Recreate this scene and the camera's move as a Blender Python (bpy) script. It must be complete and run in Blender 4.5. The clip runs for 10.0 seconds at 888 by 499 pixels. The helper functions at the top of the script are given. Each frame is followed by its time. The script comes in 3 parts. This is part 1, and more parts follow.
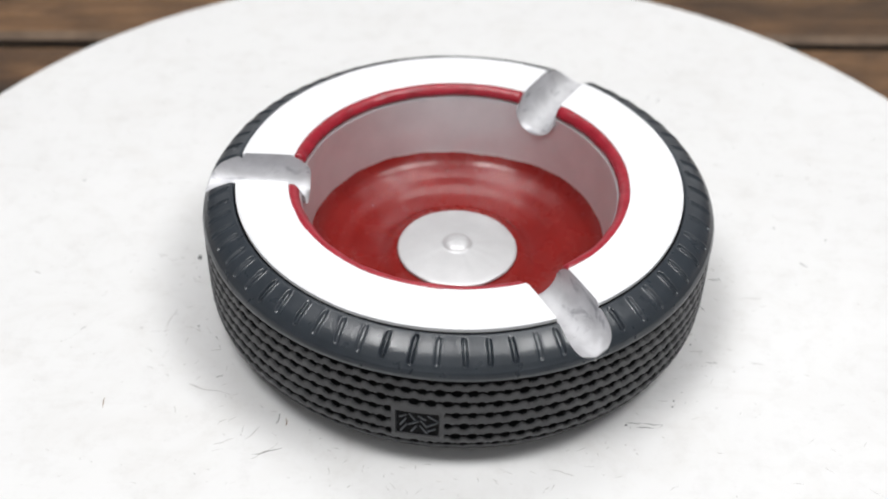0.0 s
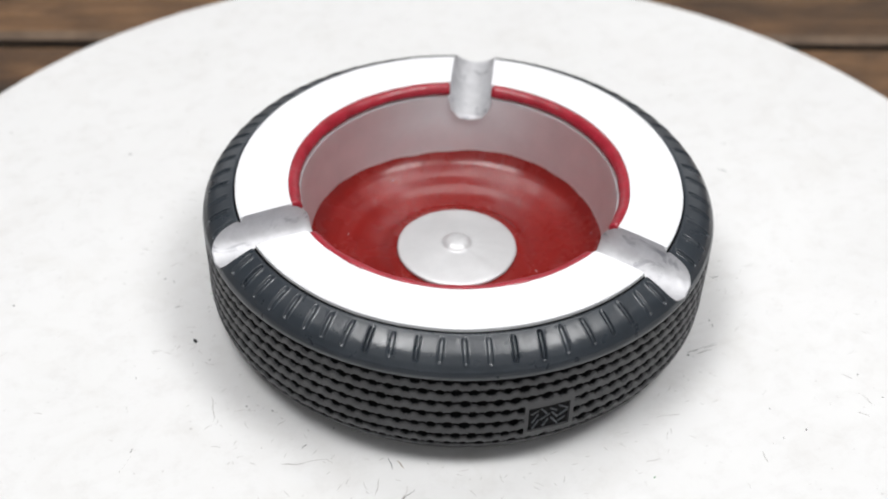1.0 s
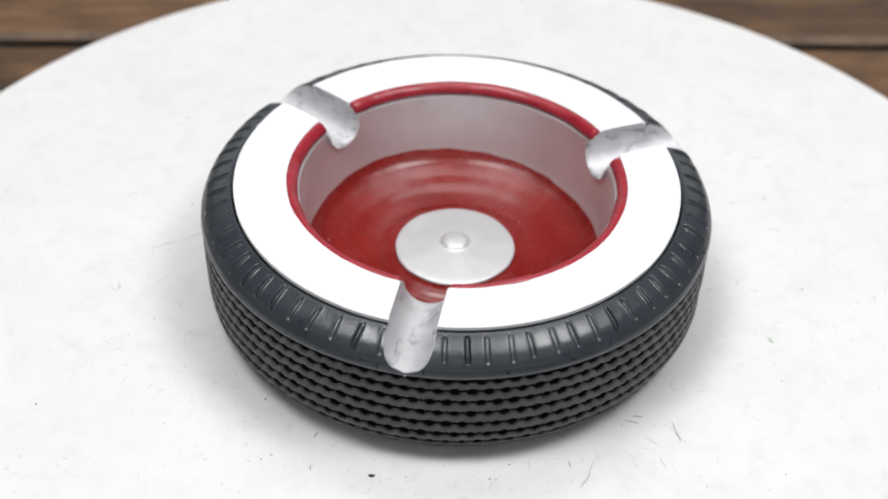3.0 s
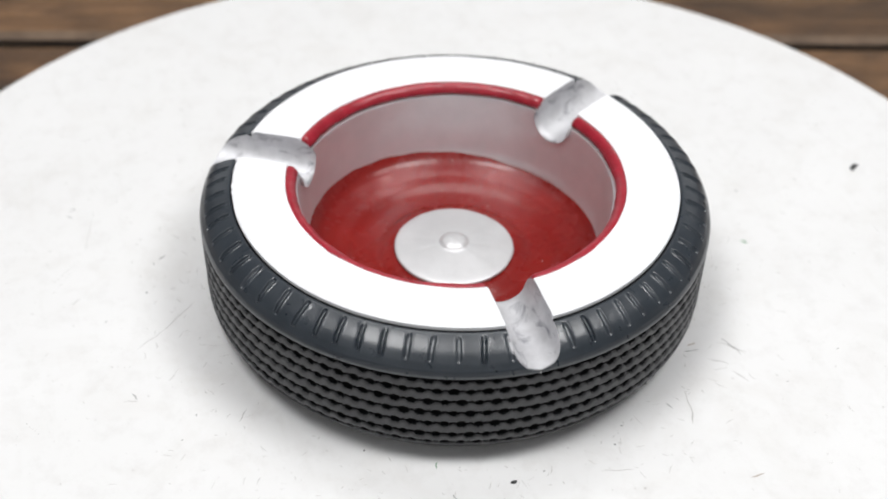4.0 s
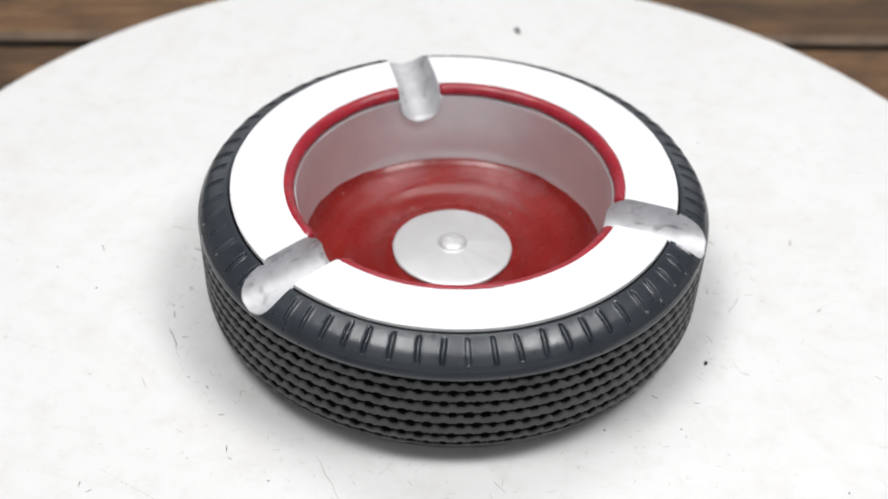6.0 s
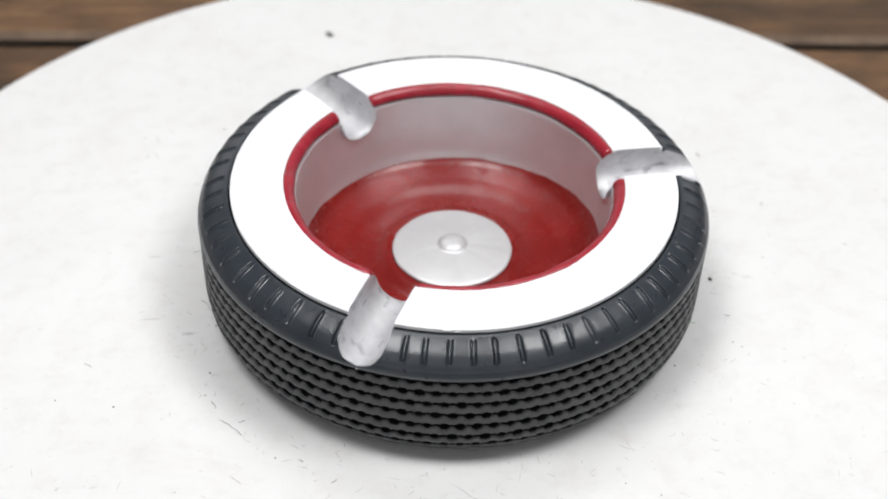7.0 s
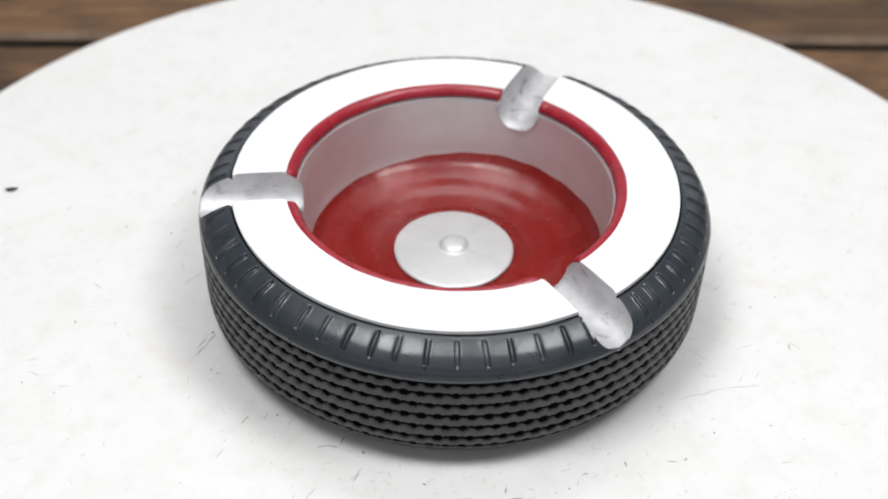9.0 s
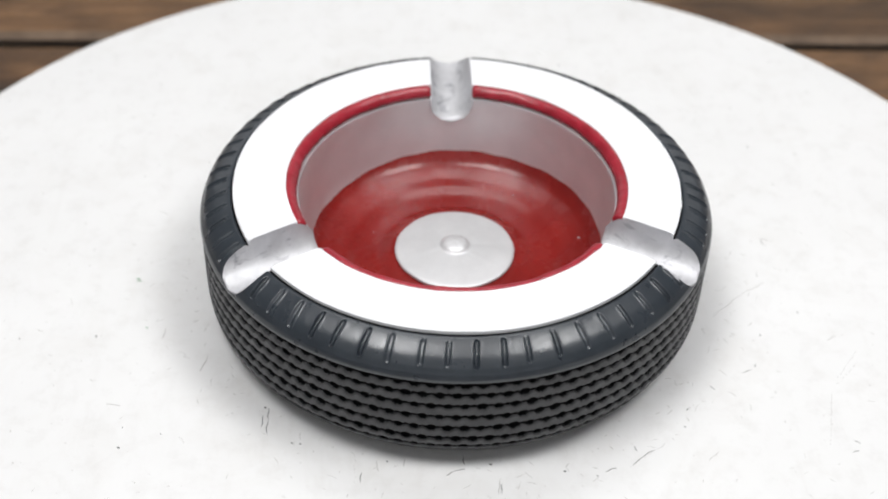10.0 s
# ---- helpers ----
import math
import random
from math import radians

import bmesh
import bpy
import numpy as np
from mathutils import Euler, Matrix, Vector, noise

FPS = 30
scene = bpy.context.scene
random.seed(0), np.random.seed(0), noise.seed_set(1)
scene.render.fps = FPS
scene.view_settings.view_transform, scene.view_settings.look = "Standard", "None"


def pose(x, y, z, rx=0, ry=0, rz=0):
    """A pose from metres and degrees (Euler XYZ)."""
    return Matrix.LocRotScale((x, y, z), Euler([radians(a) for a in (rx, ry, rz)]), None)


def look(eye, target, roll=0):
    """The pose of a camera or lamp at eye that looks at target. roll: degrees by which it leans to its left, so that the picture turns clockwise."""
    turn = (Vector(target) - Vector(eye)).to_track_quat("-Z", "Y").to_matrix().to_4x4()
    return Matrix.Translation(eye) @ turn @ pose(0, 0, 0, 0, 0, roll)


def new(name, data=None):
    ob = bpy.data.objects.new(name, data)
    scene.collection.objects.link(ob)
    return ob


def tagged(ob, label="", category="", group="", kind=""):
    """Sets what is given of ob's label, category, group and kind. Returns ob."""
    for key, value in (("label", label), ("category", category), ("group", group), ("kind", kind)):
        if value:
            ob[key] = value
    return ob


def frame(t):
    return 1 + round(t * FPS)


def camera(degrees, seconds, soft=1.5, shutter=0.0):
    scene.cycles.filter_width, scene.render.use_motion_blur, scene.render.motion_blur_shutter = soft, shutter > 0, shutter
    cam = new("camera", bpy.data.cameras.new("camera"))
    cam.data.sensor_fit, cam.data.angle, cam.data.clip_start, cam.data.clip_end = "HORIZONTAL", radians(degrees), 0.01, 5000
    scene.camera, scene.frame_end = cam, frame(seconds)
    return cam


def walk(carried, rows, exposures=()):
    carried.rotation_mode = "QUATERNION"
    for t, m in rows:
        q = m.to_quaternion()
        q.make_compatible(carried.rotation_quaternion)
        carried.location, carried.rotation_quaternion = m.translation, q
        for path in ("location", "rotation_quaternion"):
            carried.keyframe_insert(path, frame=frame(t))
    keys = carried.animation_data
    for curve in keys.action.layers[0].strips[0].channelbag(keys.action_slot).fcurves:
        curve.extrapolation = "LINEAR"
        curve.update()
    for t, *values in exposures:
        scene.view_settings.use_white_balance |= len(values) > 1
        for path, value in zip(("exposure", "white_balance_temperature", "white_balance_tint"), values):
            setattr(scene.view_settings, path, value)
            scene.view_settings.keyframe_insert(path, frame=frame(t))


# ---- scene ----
# A tyre-shaped ashtray turns on a white display turntable that stands on a plank table.
SECONDS = 10.0
SPIN = 27.488                # degrees a second, anticlockwise from above
OFFSET = (0.00075, 0.0000)   # the ashtray's middle on the turntable

cam = camera(33.62, SECONDS, soft=1.9)
cam.data.dof.use_dof, cam.data.dof.focus_distance, cam.data.dof.aperture_fstop = True, 0.405, 11.0
EYE = Vector((0.0, -0.3463, 0.3041))
PITCH, PAN = radians(-39.836), radians(-0.536)
AIM = EYE + Vector((math.sin(PAN) * math.cos(PITCH), math.cos(PAN) * math.cos(PITCH), math.sin(PITCH)))
VIEW = look(EYE, AIM, 1.564)
walk(cam, [(0.0, VIEW), (SECONDS, VIEW)])

# ---- light ----
world = bpy.data.worlds.new("room_air")
scene.world = world
world.use_nodes = True
world.node_tree.nodes["Background"].inputs[0].default_value = (1.0, 0.98, 0.95, 1)
world.node_tree.nodes["Background"].inputs[1].default_value = 0.3
scene.view_settings.exposure = -0.385


def soft_panel(x, y, z, w, h, watts, colour, target):
    data = bpy.data.lights.new("unseen_panel_light", "AREA")
    data.shape, data.size, data.size_y, data.energy, data.color = "RECTANGLE", w, h, watts, colour
    new("unseen_panel_light", data).matrix_world = look((x, y, z), target)


soft_panel(-0.28, -0.22, 1.05, 0.34, 0.36, 7.6, (1.0, 0.997, 0.995), (-0.03, 0, 0))
soft_panel(0.44, -0.18, 1.00, 0.34, 0.36, 7.0, (1.0, 0.997, 0.995), (0.03, 0, 0))
# added panel, only for the sheen on the red bowl floor
soft_panel(0.0, 0.36, 1.05, 0.66, 0.22, 3.6, (1.0, 0.997, 0.995), (0, 0, 0))
# added front fill, for bright surroundings behind the camera
soft_panel(0.0, -1.15, 0.95, 2.60, 0.80, 3.6, (0.985, 0.99, 1.0), (0, 0, 0))
# added panel in place of a bright backdrop, for glare on the far sidewall
soft_panel(0.0, 1.50, 0.55, 2.80, 0.70, 6.0, (0.985, 0.99, 1.0), (0, 0, 0))


# ---- materials ----
class Nodes:
    """A short way to write node materials."""

    def __init__(self, name, rough=0.5, metal=0.0, spec=0.5, coat=0.0):
        self.mat = bpy.data.materials.new(name)
        self.mat.use_nodes = True
        self.tree = self.mat.node_tree
        self.bsdf = self.tree.nodes["Principled BSDF"]
        self.bsdf.inputs["Roughness"].default_value = rough
        self.bsdf.inputs["Metallic"].default_value = metal
        self.bsdf.inputs["Specular IOR Level"].default_value = spec
        self.bsdf.inputs["Coat Weight"].default_value = coat
        self.bsdf.inputs["Coat Roughness"].default_value = 0.15
        self.coords = self.tree.nodes.new("ShaderNodeTexCoord").outputs["Object"]

    def link(self, a, b):
        self.tree.links.new(a, b)

    def stretch(self, scale, turn=(0, 0, 0)):
        n = self.tree.nodes.new("ShaderNodeMapping")
        n.inputs["Scale"].default_value, n.inputs["Rotation"].default_value = scale, turn
        self.link(self.coords, n.inputs["Vector"])
        return n.outputs[0]

    def noise(self, scale, detail=4, rough=0.55, vector=None, distort=0.0):
        n = self.tree.nodes.new("ShaderNodeTexNoise")
        n.inputs["Scale"].default_value, n.inputs["Detail"].default_value = scale, detail
        n.inputs["Roughness"].default_value, n.inputs["Distortion"].default_value = rough, distort
        self.link(vector or self.coords, n.inputs["Vector"])
        return n.outputs["Fac"]

    def ramp(self, fac, stops):
        n = self.tree.nodes.new("ShaderNodeValToRGB")
        while len(n.color_ramp.elements) < len(stops):
            n.color_ramp.elements.new(0.5)
        for e, (at, c) in zip(n.color_ramp.elements, stops):
            e.position, e.color = at, (*c, 1)
        self.link(fac, n.inputs["Fac"])
        return n.outputs["Color"]

    def mix(self, fac, a, b, kind="MIX"):
        n = self.tree.nodes.new("ShaderNodeMix")
        n.data_type, n.blend_type = "RGBA", kind
        for value, socket in ((fac, n.inputs[0]), (a, n.inputs[6]), (b, n.inputs[7])):
            if isinstance(value, (int, float)):
                socket.default_value = value
            elif isinstance(value, tuple):
                socket.default_value = (*value, 1)
            else:
                self.link(value, socket)
        return n.outputs[2]

    def colour(self, socket):
        self.link(socket, self.bsdf.inputs["Base Color"])

    def roughness(self, fac, low, high):
        n = self.tree.nodes.new("ShaderNodeMapRange")
        n.inputs["To Min"].default_value, n.inputs["To Max"].default_value = low, high
        self.link(fac, n.inputs["Value"])
        self.link(n.outputs[0], self.bsdf.inputs["Roughness"])

    def bump(self, fac, depth, strength=1.0):
        n = self.tree.nodes.new("ShaderNodeBump")
        n.inputs["Distance"].default_value, n.inputs["Strength"].default_value = depth, strength
        self.link(fac, n.inputs["Height"])
        self.link(n.outputs[0], self.bsdf.inputs["Normal"])


def grey(v, warm=1.0):
    return (v, v, v * warm)


def painted(name, low, high, rough, metal=0.0, coarse=60, fine=900, depth=0.00006, spread=0.12, spec=0.5, coat=0.0):
    """Brushed paint: a slow drift of tone, fine grain, gloss that varies and a faint relief."""
    m = Nodes(name, rough, metal, spec, coat)
    slow, fast = m.noise(coarse, 5), m.noise(fine, 3)
    m.colour(m.mix(0.25, m.ramp(slow, [(0.3, low), (0.7, high)]), m.ramp(fast, [(0.3, low), (0.7, high)])))
    m.roughness(m.noise(coarse * 2.2, 6), rough - spread, rough + spread)
    m.bump(m.mix(0.4, slow, fast), depth)
    return m.mat


RUBBER = painted("charcoal_painted_resin", (0.019, 0.025, 0.033), (0.033, 0.041, 0.051), 0.31, coarse=110, depth=0.00013, spec=0.75)
TREAD = painted("matt_charcoal_tread", (0.031, 0.032, 0.035), (0.056, 0.057, 0.061), 0.46, coarse=150, depth=0.00018, spec=0.5)
RECESS = painted("near_black_recess", (0.003, 0.003, 0.004), (0.007, 0.007, 0.008), 0.75, coarse=200, spec=0.15)
WHITE = painted("glossy_white_paint", (0.85, 0.855, 0.875), (0.885, 0.89, 0.91), 0.40, coarse=45, depth=0.00004)
RED = painted("brushed_cherry_red_paint", (0.25, 0.006, 0.016), (0.42, 0.018, 0.038), 0.34, coarse=230, depth=0.00034, coat=0.2)
FLOOR_RED = painted("deep_red_lacquer", (0.168, 0.006, 0.005), (0.240, 0.011, 0.008), 0.27, coarse=55, depth=0.00010, spec=0.55)
def grimy_silver():
    m = Nodes("grimy_silver_paint", 0.5, 0.55)
    tone = m.ramp(m.noise(160, 5), [(0.3, (0.54, 0.54, 0.56)), (0.7, (0.70, 0.70, 0.72))])
    grime = m.ramp(m.noise(110, 4, 0.6, m.stretch((1.0, 1.0, 2.5)), 1.2), [(0.56, (1, 1, 1)), (0.72, (0.50, 0.50, 0.53))])
    m.colour(m.mix(1.0, tone, grime, "MULTIPLY"))
    m.roughness(m.noise(300, 5), 0.48, 0.66)
    m.bump(m.noise(420, 5), 0.00012)
    return m.mat


SILVER = grimy_silver()
SILVER_WALL = painted("satin_silver_paint", (0.70, 0.71, 0.73), (0.82, 0.83, 0.85), 0.38, metal=0.64, coarse=80, fine=2600, depth=0.00004)
SILVER_HUB = painted("pale_silver_paint", (0.62, 0.62, 0.63), (0.74, 0.74, 0.75), 0.50, metal=0.50, coarse=90, fine=2600, depth=0.00005)
FELT = painted("dark_base", (0.02, 0.02, 0.02), (0.04, 0.04, 0.04), 0.8)
SPECK = painted("black_speck", (0.02, 0.02, 0.022), (0.07, 0.07, 0.07), 0.8)
LINT = painted("dark_lint", (0.08, 0.08, 0.082), (0.22, 0.22, 0.22), 0.8)
GREY_LINT = painted("grey_scratch", (0.40, 0.39, 0.38), (0.60, 0.59, 0.57), 0.8)
GREEN_LINT = painted("green_lint", (0.03, 0.20, 0.06), (0.10, 0.32, 0.12), 0.8)
BROWN_LINT = painted("brown_lint", (0.20, 0.12, 0.06), (0.30, 0.19, 0.10), 0.8)
PLASTER = painted("pale_room_plaster", (0.66, 0.66, 0.66), (0.72, 0.72, 0.72), 0.9, coarse=3, fine=60, depth=0.0006)


def platter_material():
    m = Nodes("scuffed_white_platter", 0.55)
    cloud = m.ramp(m.noise(14, 6), [(0.30, (0.790, 0.789, 0.788)), (0.70, (0.830, 0.830, 0.830))])
    smear = m.ramp(m.noise(30, 5, vector=m.stretch((1, 5, 1), (0, 0, 0.6))), [(0.58, (1, 1, 1)), (0.85, (0.95, 0.945, 0.938))])
    speck = m.ramp(m.noise(420, 2), [(0.70, (1, 1, 1)), (0.80, (0.72, 0.71, 0.70))])
    grime = m.ramp(m.noise(120, 7, 0.7), [(0.50, (1, 1, 1)), (0.72, (0.935, 0.93, 0.925))])
    stain = m.ramp(m.noise(38, 6, 0.65, distort=0.8), [(0.50, (1, 1, 1)), (0.85, (0.93, 0.92, 0.905))])
    cloud = m.mix(1.0, cloud, stain, "MULTIPLY")
    base = m.mix(1.0, m.mix(1.0, m.mix(1.0, cloud, smear, "MULTIPLY"), grime, "MULTIPLY"), speck, "MULTIPLY")
    m.colour(base)
    m.roughness(m.noise(25, 4), 0.42, 0.66)
    m.bump(m.noise(300, 4), 0.00004)
    return m.mat


def wood_material():
    m = Nodes("weathered_brown_wood", 0.6)
    info = m.tree.nodes.new("ShaderNodeObjectInfo").outputs["Random"]
    grain = m.noise(12, 9, 0.68, m.stretch((1.1, 7, 7)), 1.4)
    fine = m.noise(60, 7, 0.7, m.stretch((0.7, 14, 8)), 0.4)
    blot = m.noise(13, 4, 0.55, m.stretch((1, 1.9, 1)), 0.8)
    knot = m.noise(7.5, 2, 0.5, m.stretch((1, 1.6, 1)), 0.3)
    wood = m.ramp(grain, [(0.30, (0.060, 0.035, 0.020)), (0.50, (0.165, 0.094, 0.046)), (0.70, (0.285, 0.168, 0.084))])
    wood = m.mix(0.70, wood, m.ramp(fine, [(0.32, (0.50, 0.48, 0.46)), (0.62, (1, 1, 1))]), "MULTIPLY")
    wood = m.mix(0.90, wood, m.ramp(blot, [(0.36, (0.50, 0.47, 0.45)), (0.60, (1.25, 1.14, 1.02))]), "MULTIPLY")
    wood = m.mix(0.90, wood, m.ramp(knot, [(0.32, (0.34, 0.31, 0.29)), (0.46, (1.0, 1.0, 1.0))]), "MULTIPLY")
    wood = m.mix(0.30, wood, m.ramp(info, [(0.0, (0.70, 0.66, 0.62)), (1.0, (1.0, 1.0, 1.0))]), "MULTIPLY")
    m.colour(wood)
    m.roughness(fine, 0.45, 0.75)
    m.bump(m.mix(0.5, grain, fine), 0.0008)
    return m.mat


PLATTER, WOOD = platter_material(), wood_material()
# worn chamfer, its colour raised further for the light it catches
WORN_LIT = painted("worn_lit_plank_edge", (0.080, 0.052, 0.034), (0.270, 0.186, 0.124), 0.7, coarse=22, fine=200, depth=0.0004)
# plank sides painted near black for the shade down in the gaps
JOINT_SHADE = painted("gap_shade_plank_edge", (0.014, 0.010, 0.008), (0.060, 0.042, 0.028), 0.85, coarse=40, fine=300, depth=0.0004)


# ---- mesh helpers ----
def put(name, mesh, material, parent=None, label="", smooth=True, sharp=35):
    mesh.materials.clear()
    mesh.materials.append(material)
    if smooth:
        mesh.polygons.foreach_set("use_smooth", [True] * len(mesh.polygons))
        mesh.set_sharp_from_angle(angle=radians(sharp))
    ob = new(name, mesh)
    ob.parent = parent
    return tagged(ob, label)


def part(name, bm, material, parent=None, label="", smooth=True, sharp=35):
    mesh = bpy.data.meshes.new(name)
    bm.to_mesh(mesh)
    bm.free()
    return put(name, mesh, material, parent, label, smooth, sharp)


def grid_mesh(name, points, wrap_u=True, wrap_v=False, cap=False):
    """A mesh from an array of points, rows (v) by columns (u)."""
    rows, cols = points.shape[:2]
    faces = []
    for v in range(rows if wrap_v else rows - 1):
        w = (v + 1) % rows
        for u in range(cols if wrap_u else cols - 1):
            x = (u + 1) % cols
            faces.append((v * cols + u, v * cols + x, w * cols + x, w * cols + u))
    if cap:
        faces.append(tuple(range(cols))[::-1])
        faces.append(tuple((rows - 1) * cols + u for u in range(cols)))
    mesh = bpy.data.meshes.new(name)
    mesh.from_pydata(points.reshape(-1, 3).tolist(), [], faces)
    mesh.validate()
    bm = bmesh.new()
    bm.from_mesh(mesh)
    bmesh.ops.recalc_face_normals(bm, faces=bm.faces[:])
    bm.to_mesh(mesh)
    bm.free()
    return mesh


def smooth_profile(keys, steps=5):
    """A rounded line through (r, z) keys."""
    out = []
    for i in range(len(keys) - 1):
        p0, p1, p2, p3 = (np.array(keys[min(max(j, 0), len(keys) - 1)]) for j in (i - 1, i, i + 1, i + 2))
        for k in range(steps):
            t = k / steps
            out.append(0.5 * (2 * p1 + (p2 - p0) * t + (2 * p0 - 5 * p1 + 4 * p2 - p3) * t * t + (3 * p1 - p0 - 3 * p2 + p3) * t ** 3))
    out.append(np.array(keys[-1]))
    return [tuple(q) for q in out]


def spun(profile, angles, shift=None):
    """Points of a profile of (r, z) turned about z; shift(r, z, angle) gives a change of r and of z."""
    a = np.asarray(angles)
    pts = np.empty((len(profile), len(a), 3))
    for i, (r, z) in enumerate(profile):
        dr, dz = shift(i, r, z, a) if shift else (0.0, 0.0)
        pts[i, :, 0], pts[i, :, 1], pts[i, :, 2] = (r + dr) * np.cos(a), (r + dr) * np.sin(a), z + dz
    return pts


def around(n):
    return np.arange(n) * 2 * math.pi / n


def wobble(a, amount, seed, waves=(3, 5, 9, 14, 23)):
    """A small uneven change round a ring, as of handwork."""
    rng = np.random.RandomState(seed)
    return amount * sum(math.sqrt(3 / w) * rng.uniform(0.4, 1) * np.sin(w * a + rng.uniform(0, 6.28)) for w in waves) / 2


# ---- the room and the table ----
TABLE_Z = -0.030


def slab(bm, x0, y0, z0, x1, y1, z1, bevel=0.0, segments=2):
    made = bmesh.ops.create_cube(bm, size=1.0)["verts"]
    for v in made:
        v.co = Vector((x0 + (v.co.x + 0.5) * (x1 - x0), y0 + (v.co.y + 0.5) * (y1 - y0), z0 + (v.co.z + 0.5) * (z1 - z0)))
    if bevel:
        edges = list({e for v in made for e in v.link_edges})
        bmesh.ops.bevel(bm, geom=edges, offset=bevel, segments=segments, affect="EDGES", profile=0.6)


def room():
    parts = (("floor", (-2, -2, -0.90, 2, 2, -0.80)), ("ceiling", (-2, -2, 1.70, 2, 2, 1.80)),
             ("wall_north", (-2, 2, -0.90, 2, 2.1, 1.80)), ("wall_south", (-2, -2.1, -0.90, 2, -2, 1.80)),
             ("wall_east", (2, -2.1, -0.90, 2.1, 2.1, 1.80)), ("wall_west", (-2.1, -2.1, -0.90, -2, 2.1, 1.80)))
    for name, box in parts:
        bm = bmesh.new()
        slab(bm, *box)
        tagged(part(name, bm, PLASTER, smooth=False), "plain pale plaster " + name.split("_")[0] + " of the room", name.split("_")[0], kind="structure")


def plank_table():
    table = tagged(new("plank_table"), "weathered brown wooden table of wide dark-jointed planks", "table")
    table.matrix_world = pose(0, 0.1936, TABLE_Z, 0, 0, 3.02)
    rng = random.Random(4)
    gap, wide, low = 0.0072, 0.115, -0.028
    for k in range(-5, 3):
        bm = bmesh.new()
        y = k * wide + gap / 2
        slab(bm, -0.75, y, low, 0.75, y + wide - gap, 0.0, 0.0026, 1)
        long_edges = [e for e in bm.edges if abs(e.verts[0].co.x - e.verts[1].co.x) > 1]
        bmesh.ops.subdivide_edges(bm, edges=long_edges, cuts=40, use_grid_fill=True)
        for v in bm.verts:
            d = noise.noise(Vector((v.co.x * 9, k * 7.3, v.co.z * 40)))
            v.co.y += 0.0009 * d - (0.0016 * v.co.x if v.co.y < y + 0.5 * wide else -0.0016 * v.co.x)
            v.co.z += 0.0005 * noise.noise(Vector((v.co.x * 5, v.co.y * 30, k * 3.1)))
        ob = part("plank", bm, WOOD, table, sharp=30)
        ob.data.materials.append(JOINT_SHADE)
        ob.data.materials.append(WORN_LIT)
        # only chamfers that face the front get the paler, lit colour
        for p in ob.data.polygons:
            p.material_index = 1 if abs(p.normal.y) > 0.95 else 2 if p.normal.y < -0.3 and p.normal.z > 0.3 else 0
        ob.location.z = rng.uniform(-0.0006, 0.0006)
    for y in (-0.5, 0.24):
        bm = bmesh.new()
        slab(bm, -0.70, y, low - 0.045, 0.70, y + 0.05, low - 0.001, 0.003)
        part("crossbar", bm, WOOD, table)
    for x in (-0.68, 0.62):
        for y in (-0.5, 0.24):
            bm = bmesh.new()
            slab(bm, x, y, -0.77, x + 0.06, y + 0.05, low - 0.046, 0.004)
            part("leg", bm, WOOD, table)


def disc(profile, n=256):
    return grid_mesh("disc", spun(profile, around(n)), cap=True)


def turntable():
    thing = tagged(new("turntable"), "round matt white turntable with scuffs and lint on planks", "turntable")
    edge = [(0.1890, -0.0120), (0.1955, -0.0118), (0.1965, -0.0110), (0.19690, -0.0098), (0.19690, -0.0024),
            (0.1965, -0.0009), (0.1955, -0.0002), (0.1940, 0.0)]
    put("platter", disc(edge), PLATTER, thing, sharp=60).location = (0.0008, -0.0003, 0.0)  # not quite true on its axle
    foot = [(0.150, -0.030), (0.152, -0.029), (0.152, -0.0135), (0.150, -0.0122)]
    put("foot", disc(foot, 128), FELT, thing, "dark round foot under the platter", sharp=60)
    return thing


def fleck(x, y, size, turn, bend, material, parent, name="lint", thick=0.00016):
    """A hair, chip or scratch on the platter: a thin bent strand with tapered ends."""
    n, pts = 7, []
    for i in range(n):
        t = i / (n - 1) - 0.5
        w = thick * (1 - (2 * abs(t)) ** 3) + 0.00003
        cx, cy = t * size, bend * size * (0.25 - t * t) + 0.025 * size * math.sin(9 * t + x * 900)
        pts.append([(cx, cy - w, 0.00002), (cx, cy, 0.00002 + w), (cx, cy + w, 0.00002), (cx, cy, 0.00001)])
    ob = put(name, grid_mesh("lint", np.array(pts), cap=True), material, parent)
    ob.matrix_local = pose(x, y, 0, 0, 0, turn)
    return ob


def chip(x, y, size, turn, material, parent, long=1.5):
    bm = bmesh.new()
    bmesh.ops.create_icosphere(bm, subdivisions=2, radius=size)
    for v in bm.verts:
        v.co *= 1 + 0.45 * noise.noise(v.co * 1400 + Vector((x * 90, y * 90, 0)))
        v.co.x *= long
        v.co.z = 0.45 * v.co.z + size * 0.40
    ob = part("speck", bm, material, parent)
    ob.matrix_local = pose(x, y, 0, 0, 0, turn)
    return ob


